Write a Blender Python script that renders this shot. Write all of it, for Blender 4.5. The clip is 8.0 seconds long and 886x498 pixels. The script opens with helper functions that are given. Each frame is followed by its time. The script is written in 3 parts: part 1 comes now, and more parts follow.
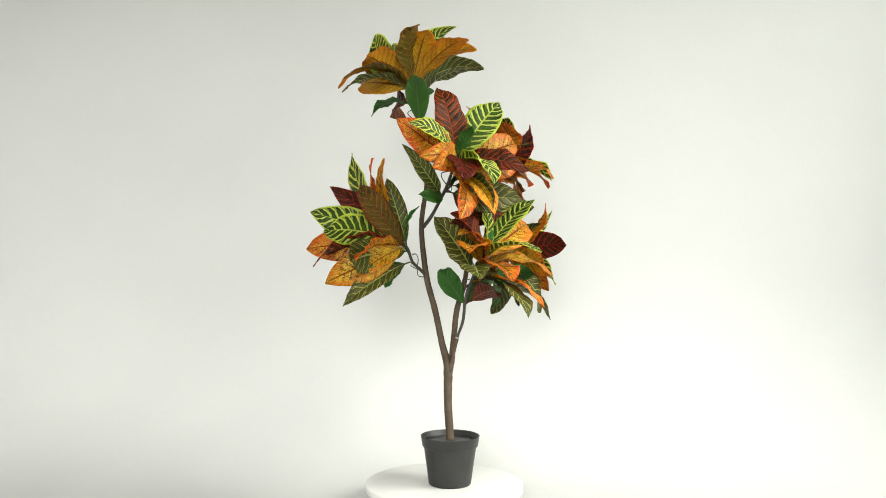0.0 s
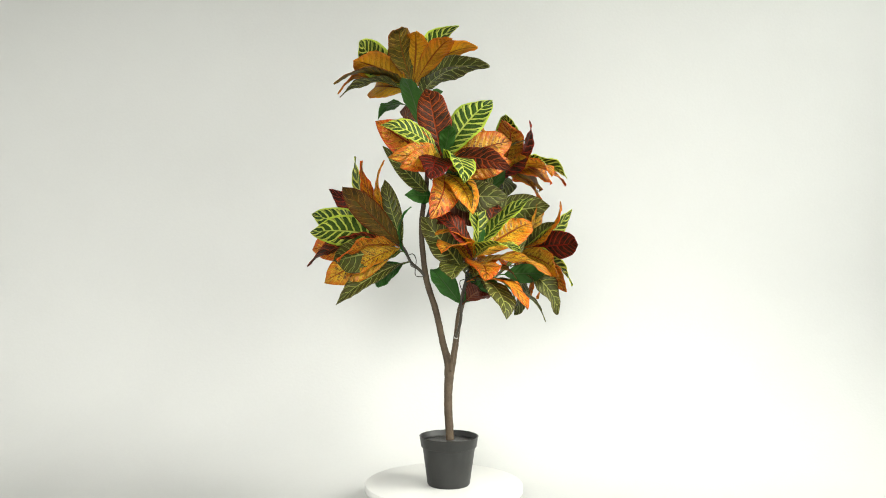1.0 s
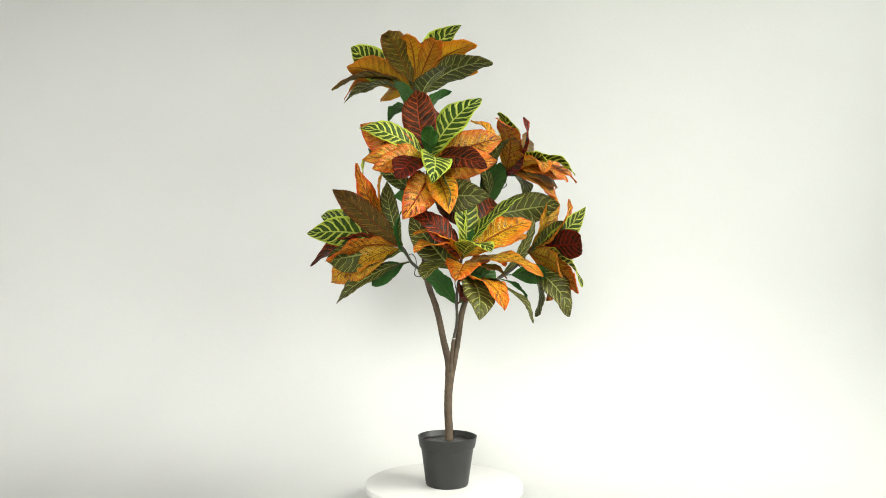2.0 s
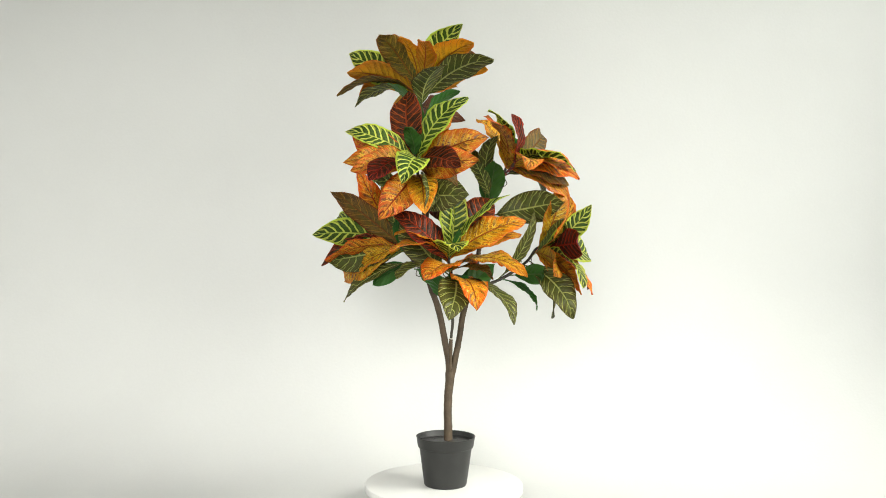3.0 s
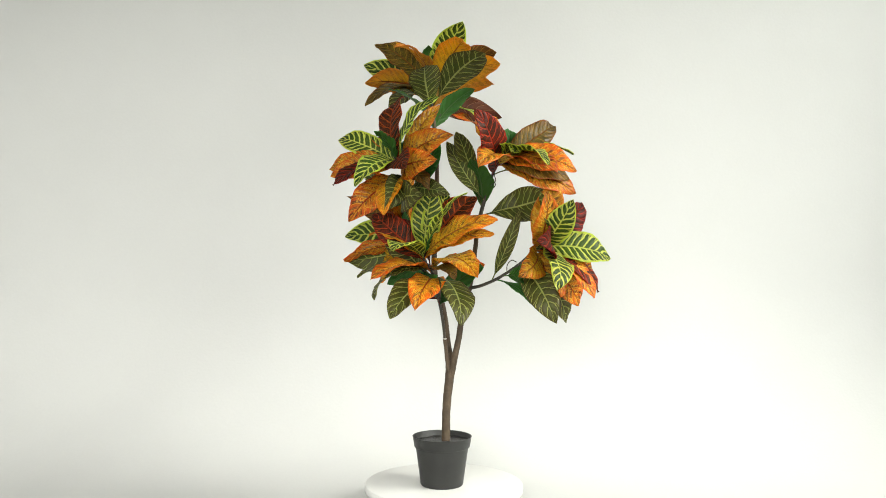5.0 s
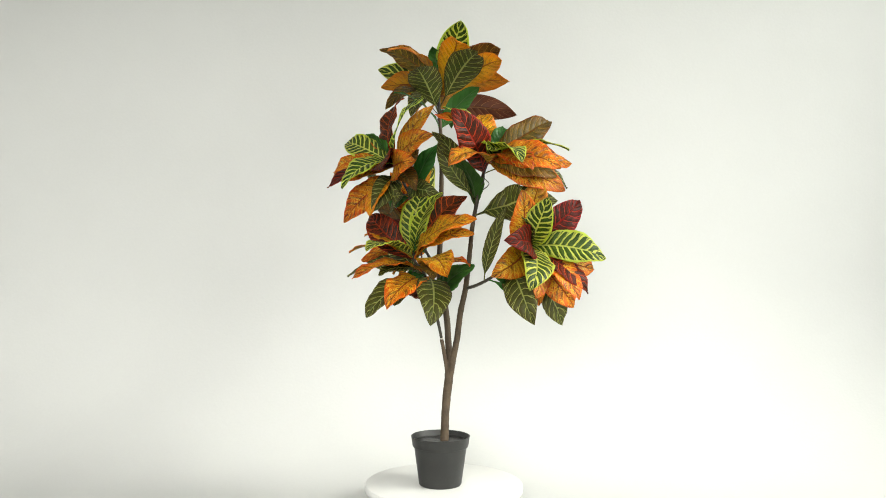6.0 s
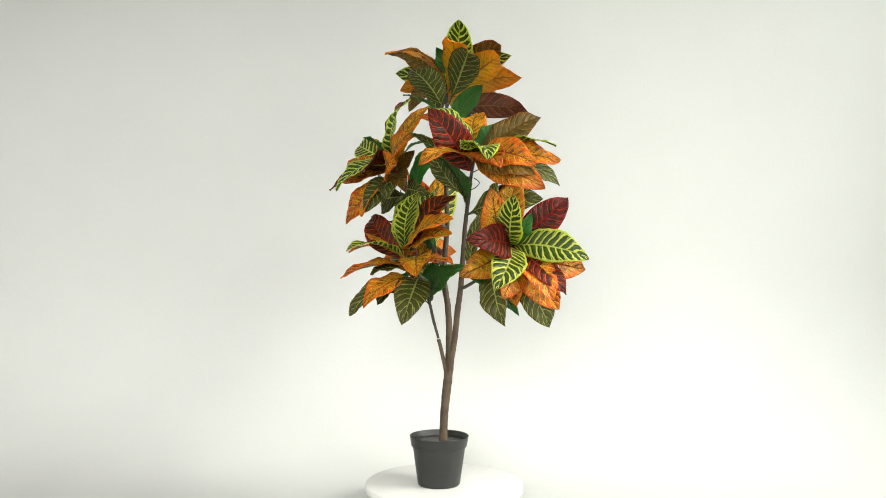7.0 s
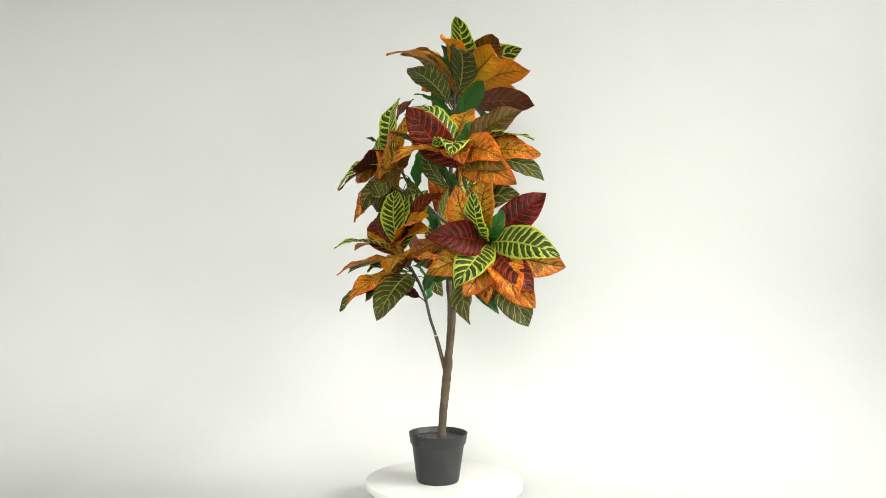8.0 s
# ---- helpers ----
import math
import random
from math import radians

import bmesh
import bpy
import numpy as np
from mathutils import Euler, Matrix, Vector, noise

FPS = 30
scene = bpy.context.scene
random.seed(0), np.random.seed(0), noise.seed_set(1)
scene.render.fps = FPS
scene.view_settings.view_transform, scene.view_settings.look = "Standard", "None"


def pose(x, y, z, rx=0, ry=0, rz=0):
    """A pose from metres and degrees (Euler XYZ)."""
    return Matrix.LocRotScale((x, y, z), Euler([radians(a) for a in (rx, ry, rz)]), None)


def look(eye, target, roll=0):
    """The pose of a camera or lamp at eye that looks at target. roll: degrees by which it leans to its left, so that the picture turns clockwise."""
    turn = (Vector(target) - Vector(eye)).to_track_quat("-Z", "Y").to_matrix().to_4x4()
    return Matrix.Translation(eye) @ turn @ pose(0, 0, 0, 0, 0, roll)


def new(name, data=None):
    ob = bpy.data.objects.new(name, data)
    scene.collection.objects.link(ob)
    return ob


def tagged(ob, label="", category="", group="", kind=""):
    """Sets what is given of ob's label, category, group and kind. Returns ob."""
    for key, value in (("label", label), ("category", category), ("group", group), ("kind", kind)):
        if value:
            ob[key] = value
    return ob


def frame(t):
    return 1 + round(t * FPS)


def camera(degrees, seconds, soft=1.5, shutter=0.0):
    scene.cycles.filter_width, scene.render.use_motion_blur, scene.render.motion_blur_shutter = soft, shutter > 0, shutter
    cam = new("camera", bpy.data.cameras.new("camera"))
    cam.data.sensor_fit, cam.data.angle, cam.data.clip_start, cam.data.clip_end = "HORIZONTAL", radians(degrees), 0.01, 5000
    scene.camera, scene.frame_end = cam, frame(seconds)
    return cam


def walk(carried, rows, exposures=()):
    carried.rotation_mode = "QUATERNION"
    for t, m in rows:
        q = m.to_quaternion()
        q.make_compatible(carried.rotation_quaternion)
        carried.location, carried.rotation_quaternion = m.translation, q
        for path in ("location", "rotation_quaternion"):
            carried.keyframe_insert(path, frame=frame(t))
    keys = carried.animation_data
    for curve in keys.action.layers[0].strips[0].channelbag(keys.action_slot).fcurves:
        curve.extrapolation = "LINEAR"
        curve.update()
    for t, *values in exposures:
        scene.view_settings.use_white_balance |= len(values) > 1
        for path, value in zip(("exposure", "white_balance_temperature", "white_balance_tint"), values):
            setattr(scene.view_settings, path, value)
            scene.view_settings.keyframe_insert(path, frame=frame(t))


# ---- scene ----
# ---- camera ----
LENS, EYE, TILT, LEAN = 56.52, (-0.007, -2.140, 0.574), 0.796, 0.41
cam = camera(LENS, 8.0, 0.8)


def view(tilt):
    """The camera's pose: it stands on a tripod and only nods a little at the end."""
    far = (EYE[0], EYE[1] + 10, EYE[2] + 10 * math.tan(radians(tilt)))
    return look(EYE, far, LEAN)


walk(cam, [(0.0, view(TILT)), (7.4, view(TILT)), (7.6, view(TILT - 0.03)), (7.8, view(TILT - 0.09)), (8.0, view(TILT - 0.18))],
     [(0.0, 0.0, 6500, 10), (8.0, 0.0, 6500, 10)])

# ---- light: daylight from windows beside the plant, and an added fill from in front ----
world = bpy.data.worlds.new("sky")
scene.world = world
world.use_nodes = True
sky = world.node_tree.nodes.new("ShaderNodeTexSky")
sky.sky_type, sky.sun_disc, sky.sun_elevation, sky.sun_rotation = "NISHITA", False, radians(40), radians(-60)
world.node_tree.links.new(sky.outputs[0], world.node_tree.nodes["Background"].inputs[0])
world.node_tree.nodes["Background"].inputs[1].default_value = 0.1
WALL_X, WIN_Y, WIN_Z, WIN_W, WIN_H = 3.4, -3.1, 1.5, 2.6, 2.0
HIGH_Y, HIGH_Z, HIGH_W, HIGH_H = -0.9, 2.7, 1.7, 1.1
FRONT, FILL_X, FILL_W, FILL_H, TOP = -4.6, -1.2, 2.6, 1.9, 3.5


def window_or_fill_lamp(eye, target, size, power, colour, spread):
    """The sky's light through a side window, or the added front fill: it fills the opening and leans downwards, as
    light from above the horizon does.
    """
    data = bpy.data.lights.new("window_or_fill_light", "AREA")
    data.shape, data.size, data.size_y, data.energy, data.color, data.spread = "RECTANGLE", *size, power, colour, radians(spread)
    new("window_or_fill_light", data).matrix_world = look(eye, target)


window_or_fill_lamp((WALL_X - 0.01, WIN_Y, WIN_Z), (-0.1, -0.3, -0.5), (WIN_W, WIN_H), 40, (0.985, 1.0, 0.91), 78)
window_or_fill_lamp((WALL_X - 0.01, HIGH_Y, HIGH_Z), (-1.5, -0.4, -0.9), (HIGH_W, HIGH_H), 47, (0.985, 1.0, 0.91), 72)
# unseen fill behind the camera, added to brighten the left and the leaves
window_or_fill_lamp((FILL_X, FRONT + 0.01, WIN_Z), (FILL_X - 0.25, -0.4, -0.8), (FILL_W, FILL_H), 69, (1.0, 0.995, 0.93), 80)


# ---- materials ----
def material(name):
    m = bpy.data.materials.new(name)
    m.use_nodes = True
    return m, m.node_tree, m.node_tree.nodes["Principled BSDF"]


def maths(tree, op, a, b=None, c=None):
    """A Math node; a, b, c are sockets or numbers."""
    n = tree.nodes.new("ShaderNodeMath")
    n.operation = op
    for i, v in enumerate((a, b, c)):
        if v is None:
            continue
        if isinstance(v, (int, float)):
            n.inputs[i].default_value = v
        else:
            tree.links.new(v, n.inputs[i])
    return n.outputs[0]


def ramp01(tree, v, lo, hi):
    """0 below lo, 1 above hi, smooth between (lo > hi turns it round)."""
    n = tree.nodes.new("ShaderNodeMapRange")
    n.interpolation_type = "SMOOTHSTEP"
    tree.links.new(v, n.inputs[0])
    if lo < hi:
        n.inputs[1].default_value, n.inputs[2].default_value = lo, hi
    else:
        n.inputs[1].default_value, n.inputs[2].default_value = hi, lo
        n.inputs[3].default_value, n.inputs[4].default_value = 1, 0
    return n.outputs[0]


def mixed(tree, fac, a, b):
    n = tree.nodes.new("ShaderNodeMix")
    n.data_type = "RGBA"
    for i, v in ((0, fac), (6, a), (7, b)):
        if isinstance(v, (int, float)):
            n.inputs[i].default_value = v
        elif isinstance(v, tuple):
            n.inputs[i].default_value = (*v, 1)
        else:
            tree.links.new(v, n.inputs[i])
    return n.outputs[2]


def noise_at(tree, vector, scale, detail=3, rough=0.5):
    n = tree.nodes.new("ShaderNodeTexNoise")
    n.inputs["Scale"].default_value, n.inputs["Detail"].default_value, n.inputs["Roughness"].default_value = scale, detail, rough
    if vector is not None:
        tree.links.new(vector, n.inputs["Vector"])
    return n.outputs[0]


def bump(tree, bsdf, height, distance, strength=1.0):
    n = tree.nodes.new("ShaderNodeBump")
    n.inputs["Strength"].default_value, n.inputs["Distance"].default_value = strength, distance
    tree.links.new(height, n.inputs["Height"])
    tree.links.new(n.outputs[0], bsdf.inputs["Normal"])


def plain(name, colour, rough=0.6, spread=0.12, scale=30.0, relief=0.0005, fine=250.0, spec=0.5, metal=0.0):
    """Paint, plastic, paper: a colour with soft stains, fine grain and a fine relief."""
    m, tree, bsdf = material(name)
    pos = tree.nodes.new("ShaderNodeTexCoord").outputs["Object"]
    big, small = noise_at(tree, pos, scale), noise_at(tree, pos, fine, 2)
    f = maths(tree, "ADD", maths(tree, "MULTIPLY", big, 0.7), maths(tree, "MULTIPLY", small, 0.3))
    dark = tuple(c * (1 - spread) for c in colour)
    light = tuple(min(1, c * (1 + spread)) for c in colour)
    tree.links.new(mixed(tree, ramp01(tree, f, 0.3, 0.7), dark, light), bsdf.inputs["Base Color"])
    tree.links.new(maths(tree, "ADD", maths(tree, "MULTIPLY", big, 0.15), rough - 0.07), bsdf.inputs["Roughness"])
    bsdf.inputs["Specular IOR Level"].default_value, bsdf.inputs["Metallic"].default_value = spec, metal
    bump(tree, bsdf, small, relief)
    return m


def leaf_material(name, field, field2, vein, margin, mid, n=10.0, thin=0.1, edge=0.9, forks=0.6, blotch=0.0, blotch_colour=(0, 0, 0), net=0.0, net_colour=(0, 0, 0),
                  streak=0.0, streak_colour=(0, 0, 0), rough=0.4, broken=0.35, dull=0.0, hue_spread=0.024, bright_spread=0.4):
    """Printed cloth leaf: a field that changes from midrib to rim and tip, side veins that leave the midrib at a slant and fork before an uneven rim.
    streak: dark flames beside the side veins; net: fine cross veins; dull: how far the print has faded (the underside)."""
    if dull:
        grey = (0.13, 0.125, 0.06)
        field, field2, vein, margin, mid, blotch_colour, net_colour, streak_colour = (tuple(x * (1 - dull) + y * dull for x, y in zip(c, grey)) for c in (field, field2, vein, margin, mid, blotch_colour, net_colour, streak_colour))
    m, tree, bsdf = material(name)
    uv = tree.nodes.new("ShaderNodeUVMap")
    uv.uv_map = "leaf"
    sep = tree.nodes.new("ShaderNodeSeparateXYZ")
    tree.links.new(uv.outputs[0], sep.inputs[0])
    u, v = sep.outputs[0], sep.outputs[1]
    info = tree.nodes.new("ShaderNodeObjectInfo").outputs["Random"]
    # each leaf has its own print: shift the noise by the leaf's random number
    comb = tree.nodes.new("ShaderNodeCombineXYZ")
    tree.links.new(maths(tree, "MULTIPLY", u, 0.9), comb.inputs[0])
    tree.links.new(maths(tree, "MULTIPLY", v, 2.2), comb.inputs[1])
    tree.links.new(maths(tree, "MULTIPLY", info, 40), comb.inputs[2])
    at = comb.outputs[0]
    wob, blot, fine, grain = noise_at(tree, at, 3.0, 2), noise_at(tree, at, 5.0, 3), noise_at(tree, at, 14.0, 2), noise_at(tree, at, 42.0, 2)
    centred = lambda x, k: maths(tree, "MULTIPLY", maths(tree, "SUBTRACT", x, 0.5), k)
    side = maths(tree, "MULTIPLY", maths(tree, "SUBTRACT", u, 0.5), 2.0)
    s = maths(tree, "ABSOLUTE", side)
    right = maths(tree, "GREATER_THAN", side, 0.0)
    # side veins
    ph = maths(tree, "SUBTRACT", maths(tree, "MULTIPLY", v, n), maths(tree, "MULTIPLY", maths(tree, "POWER", s, 1.3), 1.7))
    ph = maths(tree, "ADD", ph, maths(tree, "MULTIPLY", right, 0.42))
    ph = maths(tree, "ADD", maths(tree, "ADD", ph, centred(wob, 0.8)), centred(fine, 0.16))
    comb_of = lambda shift: maths(tree, "ABSOLUTE", maths(tree, "SUBTRACT", maths(tree, "FRACT", maths(tree, "ADD", ph, shift)), 0.5))
    saw = comb_of(0.0)
    width = maths(tree, "MULTIPLY", maths(tree, "ADD", 0.35, maths(tree, "MULTIPLY", blot, 1.2)), thin)
    line_of = lambda x, w: ramp01(tree, maths(tree, "SUBTRACT", 1.0, maths(tree, "DIVIDE", x, w)), -0.25, 0.35)
    gaps = maths(tree, "ADD", 1 - broken, maths(tree, "MULTIPLY", ramp01(tree, noise_at(tree, at, 11.0, 2), 0.38, 0.58), broken))
    lateral = maths(tree, "MULTIPLY", line_of(saw, width), gaps)
    if forks:
        # between two side veins a shorter one grows in from the rim and leans on its neighbour
        bent = maths(tree, "ABSOLUTE", maths(tree, "SUBTRACT", maths(tree, "FRACT", maths(tree, "ADD", maths(tree, "MULTIPLY", s, 0.75), maths(tree, "ADD", ph, -0.25))), 0.5))
        fork = maths(tree, "MULTIPLY", line_of(bent, maths(tree, "MULTIPLY", width, 0.75)), ramp01(tree, maths(tree, "ADD", s, centred(blot, 0.5)), 0.5, 0.62))
        lateral = maths(tree, "MAXIMUM", lateral, maths(tree, "MULTIPLY", fork, forks))
    midrib = ramp01(tree, maths(tree, "ADD", s, maths(tree, "MULTIPLY", v, 0.045)), 0.1, 0.045)
    rim = ramp01(tree, maths(tree, "ADD", s, maths(tree, "ADD", centred(blot, 0.22), centred(fine, 0.12))), edge - 0.04, edge + 0.04)
    out = maths(tree, "ADD", maths(tree, "MULTIPLY", maths(tree, "POWER", s, 1.6), 0.55), maths(tree, "ADD", maths(tree, "MULTIPLY", v, 0.75), centred(blot, 0.8)))
    base = mixed(tree, ramp01(tree, out, 0.3, 1.0), field, field2)
    if blotch:
        base = mixed(tree, maths(tree, "MULTIPLY", ramp01(tree, wob, 0.45, 0.62), blotch), base, blotch_colour)
    if streak:
        flame = maths(tree, "MULTIPLY", ramp01(tree, maths(tree, "ADD", comb_of(0.3), centred(fine, 0.5)), 0.3, 0.12), ramp01(tree, maths(tree, "SUBTRACT", maths(tree, "ADD", wob, centred(grain, 0.3)), maths(tree, "MULTIPLY", out, 0.25)), 0.2, 0.42))
        base = mixed(tree, maths(tree, "MULTIPLY", flame, streak), base, streak_colour)
    base = mixed(tree, maths(tree, "MULTIPLY", maths(tree, "SUBTRACT", grain, 0.3), 0.3), base, tuple(c * 0.5 for c in field))
    if net:
        # a fine net between the side veins, strongest towards the base of the blade
        cell = tree.nodes.new("ShaderNodeTexVoronoi")
        cell.feature = "DISTANCE_TO_EDGE"
        cell.inputs["Scale"].default_value = 13.0
        warp = tree.nodes.new("ShaderNodeVectorMath")
        warp.operation = "MULTIPLY_ADD"
        tree.links.new(at, warp.inputs[0])
        warp.inputs[1].default_value = (1.6, 1.0, 1.0)
        spread = tree.nodes.new("ShaderNodeCombineXYZ")
        tree.links.new(maths(tree, "MULTIPLY", blot, 0.25), spread.inputs[0])
        tree.links.new(maths(tree, "MULTIPLY", wob, 0.25), spread.inputs[1])
        tree.links.new(spread.outputs[0], warp.inputs[2])
        tree.links.new(warp.outputs[0], cell.inputs["Vector"])
        mesh_mask = maths(tree, "MULTIPLY", ramp01(tree, cell.outputs["Distance"], 0.16, 0.05), ramp01(tree, maths(tree, "ADD", blot, maths(tree, "MULTIPLY", out, -0.25)), 0.2, 0.45))
        base = mixed(tree, maths(tree, "MULTIPLY", mesh_mask, net), base, net_colour)
    col = mixed(tree, lateral, base, vein)
    col = mixed(tree, rim, col, margin)
    col = mixed(tree, midrib, col, mid)
    hue = tree.nodes.new("ShaderNodeHueSaturation")
    other = maths(tree, "FRACT", maths(tree, "MULTIPLY", info, 7.31))
    tree.links.new(maths(tree, "ADD", 0.5 - hue_spread / 2, maths(tree, "MULTIPLY", info, hue_spread)), hue.inputs[0])
    tree.links.new(maths(tree, "ADD", 1 - bright_spread / 2, maths(tree, "MULTIPLY", other, bright_spread)), hue.inputs[2])
    tree.links.new(col, hue.inputs[4])
    tree.links.new(hue.outputs[0], bsdf.inputs["Base Color"])
    tree.links.new(maths(tree, "ADD", rough - 0.1, maths(tree, "MULTIPLY", blot, 0.24)), bsdf.inputs["Roughness"])
    bsdf.inputs["Specular IOR Level"].default_value = 0.42
    height = maths(tree, "SUBTRACT", maths(tree, "ADD", maths(tree, "MULTIPLY", grain, 0.25), maths(tree, "MULTIPLY", saw, 1.2)), maths(tree, "ADD", lateral, maths(tree, "MULTIPLY", midrib, 1.5)))
    bump(tree, bsdf, height, 0.0024, 1.0)
    # thin cloth lets some light through
    glow = tree.nodes.new("ShaderNodeBsdfTranslucent")
    tree.links.new(hue.outputs[0], glow.inputs[0])
    both = tree.nodes.new("ShaderNodeMixShader")
    both.inputs[0].default_value = 0.46
    tree.links.new(bsdf.outputs[0], both.inputs[1])
    tree.links.new(glow.outputs[0], both.inputs[2])
    tree.links.new(both.outputs[0], tree.nodes["Material Output"].inputs[0])
    return m


PRINTS = {
    "lime": ("lime_veined_leaf", dict(field=(0.05, 0.1, 0.01), field2=(0.022, 0.056, 0.008), vein=(0.68, 0.72, 0.12), margin=(0.54, 0.64, 0.06), mid=(0.64, 0.72, 0.14), n=11.0, thin=0.16, edge=0.86,
                                      forks=0.5, net=0.25, net_colour=(0.22, 0.34, 0.03), broken=0.1, bright_spread=0.2)),
    "orange": ("orange_leaf", dict(field=(0.6, 0.25, 0.01), field2=(0.74, 0.145, 0.006), vein=(0.88, 0.52, 0.035), margin=(0.72, 0.165, 0.007), mid=(0.42, 0.08, 0.008), n=11.5, thin=0.08, edge=0.96, forks=0.4,
                                   blotch=0.45, blotch_colour=(0.46, 0.105, 0.006), net=0.85, net_colour=(0.88, 0.55, 0.035), streak=0.95, streak_colour=(0.13, 0.04, 0.006), broken=0.7, hue_spread=0.03, bright_spread=0.35)),
    "ochre": ("ochre_leaf", dict(field=(0.74, 0.43, 0.014), field2=(0.78, 0.3, 0.01), vein=(0.42, 0.2, 0.012), margin=(0.62, 0.18, 0.008), mid=(0.36, 0.12, 0.01), n=10.5, thin=0.05, edge=0.97, forks=0.3,
                                 blotch=0.4, blotch_colour=(0.5, 0.2, 0.01), net=0.5, net_colour=(0.8, 0.52, 0.04), streak=0.5, streak_colour=(0.25, 0.11, 0.01), broken=0.5, bright_spread=0.3)),
    "red": ("dark_red_veined_leaf", dict(field=(0.016, 0.014, 0.006), field2=(0.055, 0.014, 0.006), vein=(0.5, 0.065, 0.014), margin=(0.3, 0.022, 0.009), mid=(0.34, 0.04, 0.013), n=11.0, thin=0.09, edge=0.94,
                                         forks=0.6, blotch=0.5, blotch_colour=(0.11, 0.018, 0.007), net=0.45, net_colour=(0.3, 0.035, 0.011), broken=0.25)),
    "dark": ("dark_green_leaf", dict(field=(0.075, 0.1, 0.015), field2=(0.1, 0.095, 0.018), vein=(0.48, 0.52, 0.12), margin=(0.1, 0.08, 0.024), mid=(0.52, 0.55, 0.16), n=9.5, thin=0.078, edge=0.96, forks=0.6,
                                     blotch=0.45, blotch_colour=(0.08, 0.06, 0.016), net=0.3, net_colour=(0.17, 0.2, 0.05))),
    "brown": ("bronze_leaf", dict(field=(0.16, 0.13, 0.014), field2=(0.2, 0.085, 0.013), vein=(0.5, 0.27, 0.03), margin=(0.32, 0.07, 0.012), mid=(0.3, 0.11, 0.015), n=10.0, thin=0.075, edge=0.94, forks=0.6,
                                  blotch=0.5, blotch_colour=(0.06, 0.045, 0.01), net=0.5, net_colour=(0.36, 0.2, 0.025), streak=0.5, streak_colour=(0.05, 0.03, 0.008), broken=0.5)),
    "maroon": ("maroon_leaf", dict(field=(0.15, 0.034, 0.016), field2=(0.17, 0.034, 0.016), vein=(0.45, 0.17, 0.07), margin=(0.1, 0.02, 0.012), mid=(0.32, 0.12, 0.05), n=8.5, thin=0.05, edge=0.97, forks=0.4,
                                   blotch=0.3, blotch_colour=(0.065, 0.025, 0.014))),
    "green": ("plain_green_leaf", dict(field=(0.04, 0.15, 0.02), field2=(0.055, 0.19, 0.03), vein=(0.05, 0.15, 0.03), margin=(0.035, 0.12, 0.02), mid=(0.1, 0.2, 0.06), n=7.0, thin=0.04, edge=0.98, forks=0.0, rough=0.34)),
}
LEAF = {kind: (leaf_material(name, **p), leaf_material(name + "_underside", **p, dull=0.08)) for kind, (name, p) in PRINTS.items()}
LEAF["red"][0].node_tree.nodes["Principled BSDF"].inputs["Specular IOR Level"].default_value = 0.22
for faces in LEAF.values():
    faces[1].node_tree.nodes["Principled BSDF"].inputs["Specular IOR Level"].default_value = 0.25
BARK = plain("painted_bark", (0.07, 0.05, 0.032), 0.65, 0.3, 28, 0.0014, 190, 0.22)
TWIG = plain("dark_green_brown_plastic", (0.035, 0.028, 0.018), 0.5, 0.35, 60, 0.0005, 300)
POT = plain("black_pot_plastic", (0.021, 0.021, 0.02), 0.45, 0.2, 25, 0.0002, 500, 0.35)
GLUE = plain("pale_dried_glue", (0.34, 0.32, 0.28), 0.35, 0.15, 80, 0.0005, 300)
SOIL = plain("dark_cast_soil", (0.018, 0.017, 0.016), 0.35, 0.4, 60, 0.002, 220, 0.5)
WHITE = plain("white_lacquer", (0.62, 0.615, 0.6), 0.4, 0.02, 8, 0.0001, 300)
PAPER = plain("white_backdrop_paper", (0.565, 0.567, 0.557), 0.85, 0.02, 2.5, 0.0003, 120, 0.2)
PAINT = plain("white_wall_paint", (0.78, 0.78, 0.76), 0.85, 0.03, 3, 0.0006, 150, 0.2)
BOARD = plain("grey_floor_paint", (0.6, 0.59, 0.56), 0.6, 0.08, 5, 0.0005, 120, 0.3)


# ---- building helpers ----
def part(name, bm, mat, parent=None, label="", smooth=True, m=None):
    """Links a bmesh as one mesh object, under a thing or a part if parent is given."""
    mesh = bpy.data.meshes.new(name)
    bm.normal_update()
    bm.to_mesh(mesh)
    bm.free()
    if smooth:
        mesh.shade_smooth()
    mesh.materials.append(mat)
    ob = new(name, mesh)
    ob.parent = parent
    if m is not None:
        ob.matrix_basis = m
    return tagged(ob, label)


def lathe(profile, n=64):
    """A turned shape from (radius, height) pairs; radius 0 closes an end."""
    bm = bmesh.new()
    rings = []
    for r, z in profile:
        if r < 1e-6:
            rings.append([bm.verts.new((0, 0, z))])
        else:
            rings.append([bm.verts.new((r * math.cos(2 * math.pi * i / n), r * math.sin(2 * math.pi * i / n), z)) for i in range(n)])
    for a, b in zip(rings, rings[1:]):
        for i in range(n):
            j = (i + 1) % n
            if len(a) == 1:
                bm.faces.new((a[0], b[j], b[i]))
            elif len(b) == 1:
                bm.faces.new((a[i], a[j], b[0]))
            else:
                bm.faces.new((a[i], a[j], b[j], b[i]))
    bmesh.ops.recalc_face_normals(bm, faces=bm.faces)
    return bm


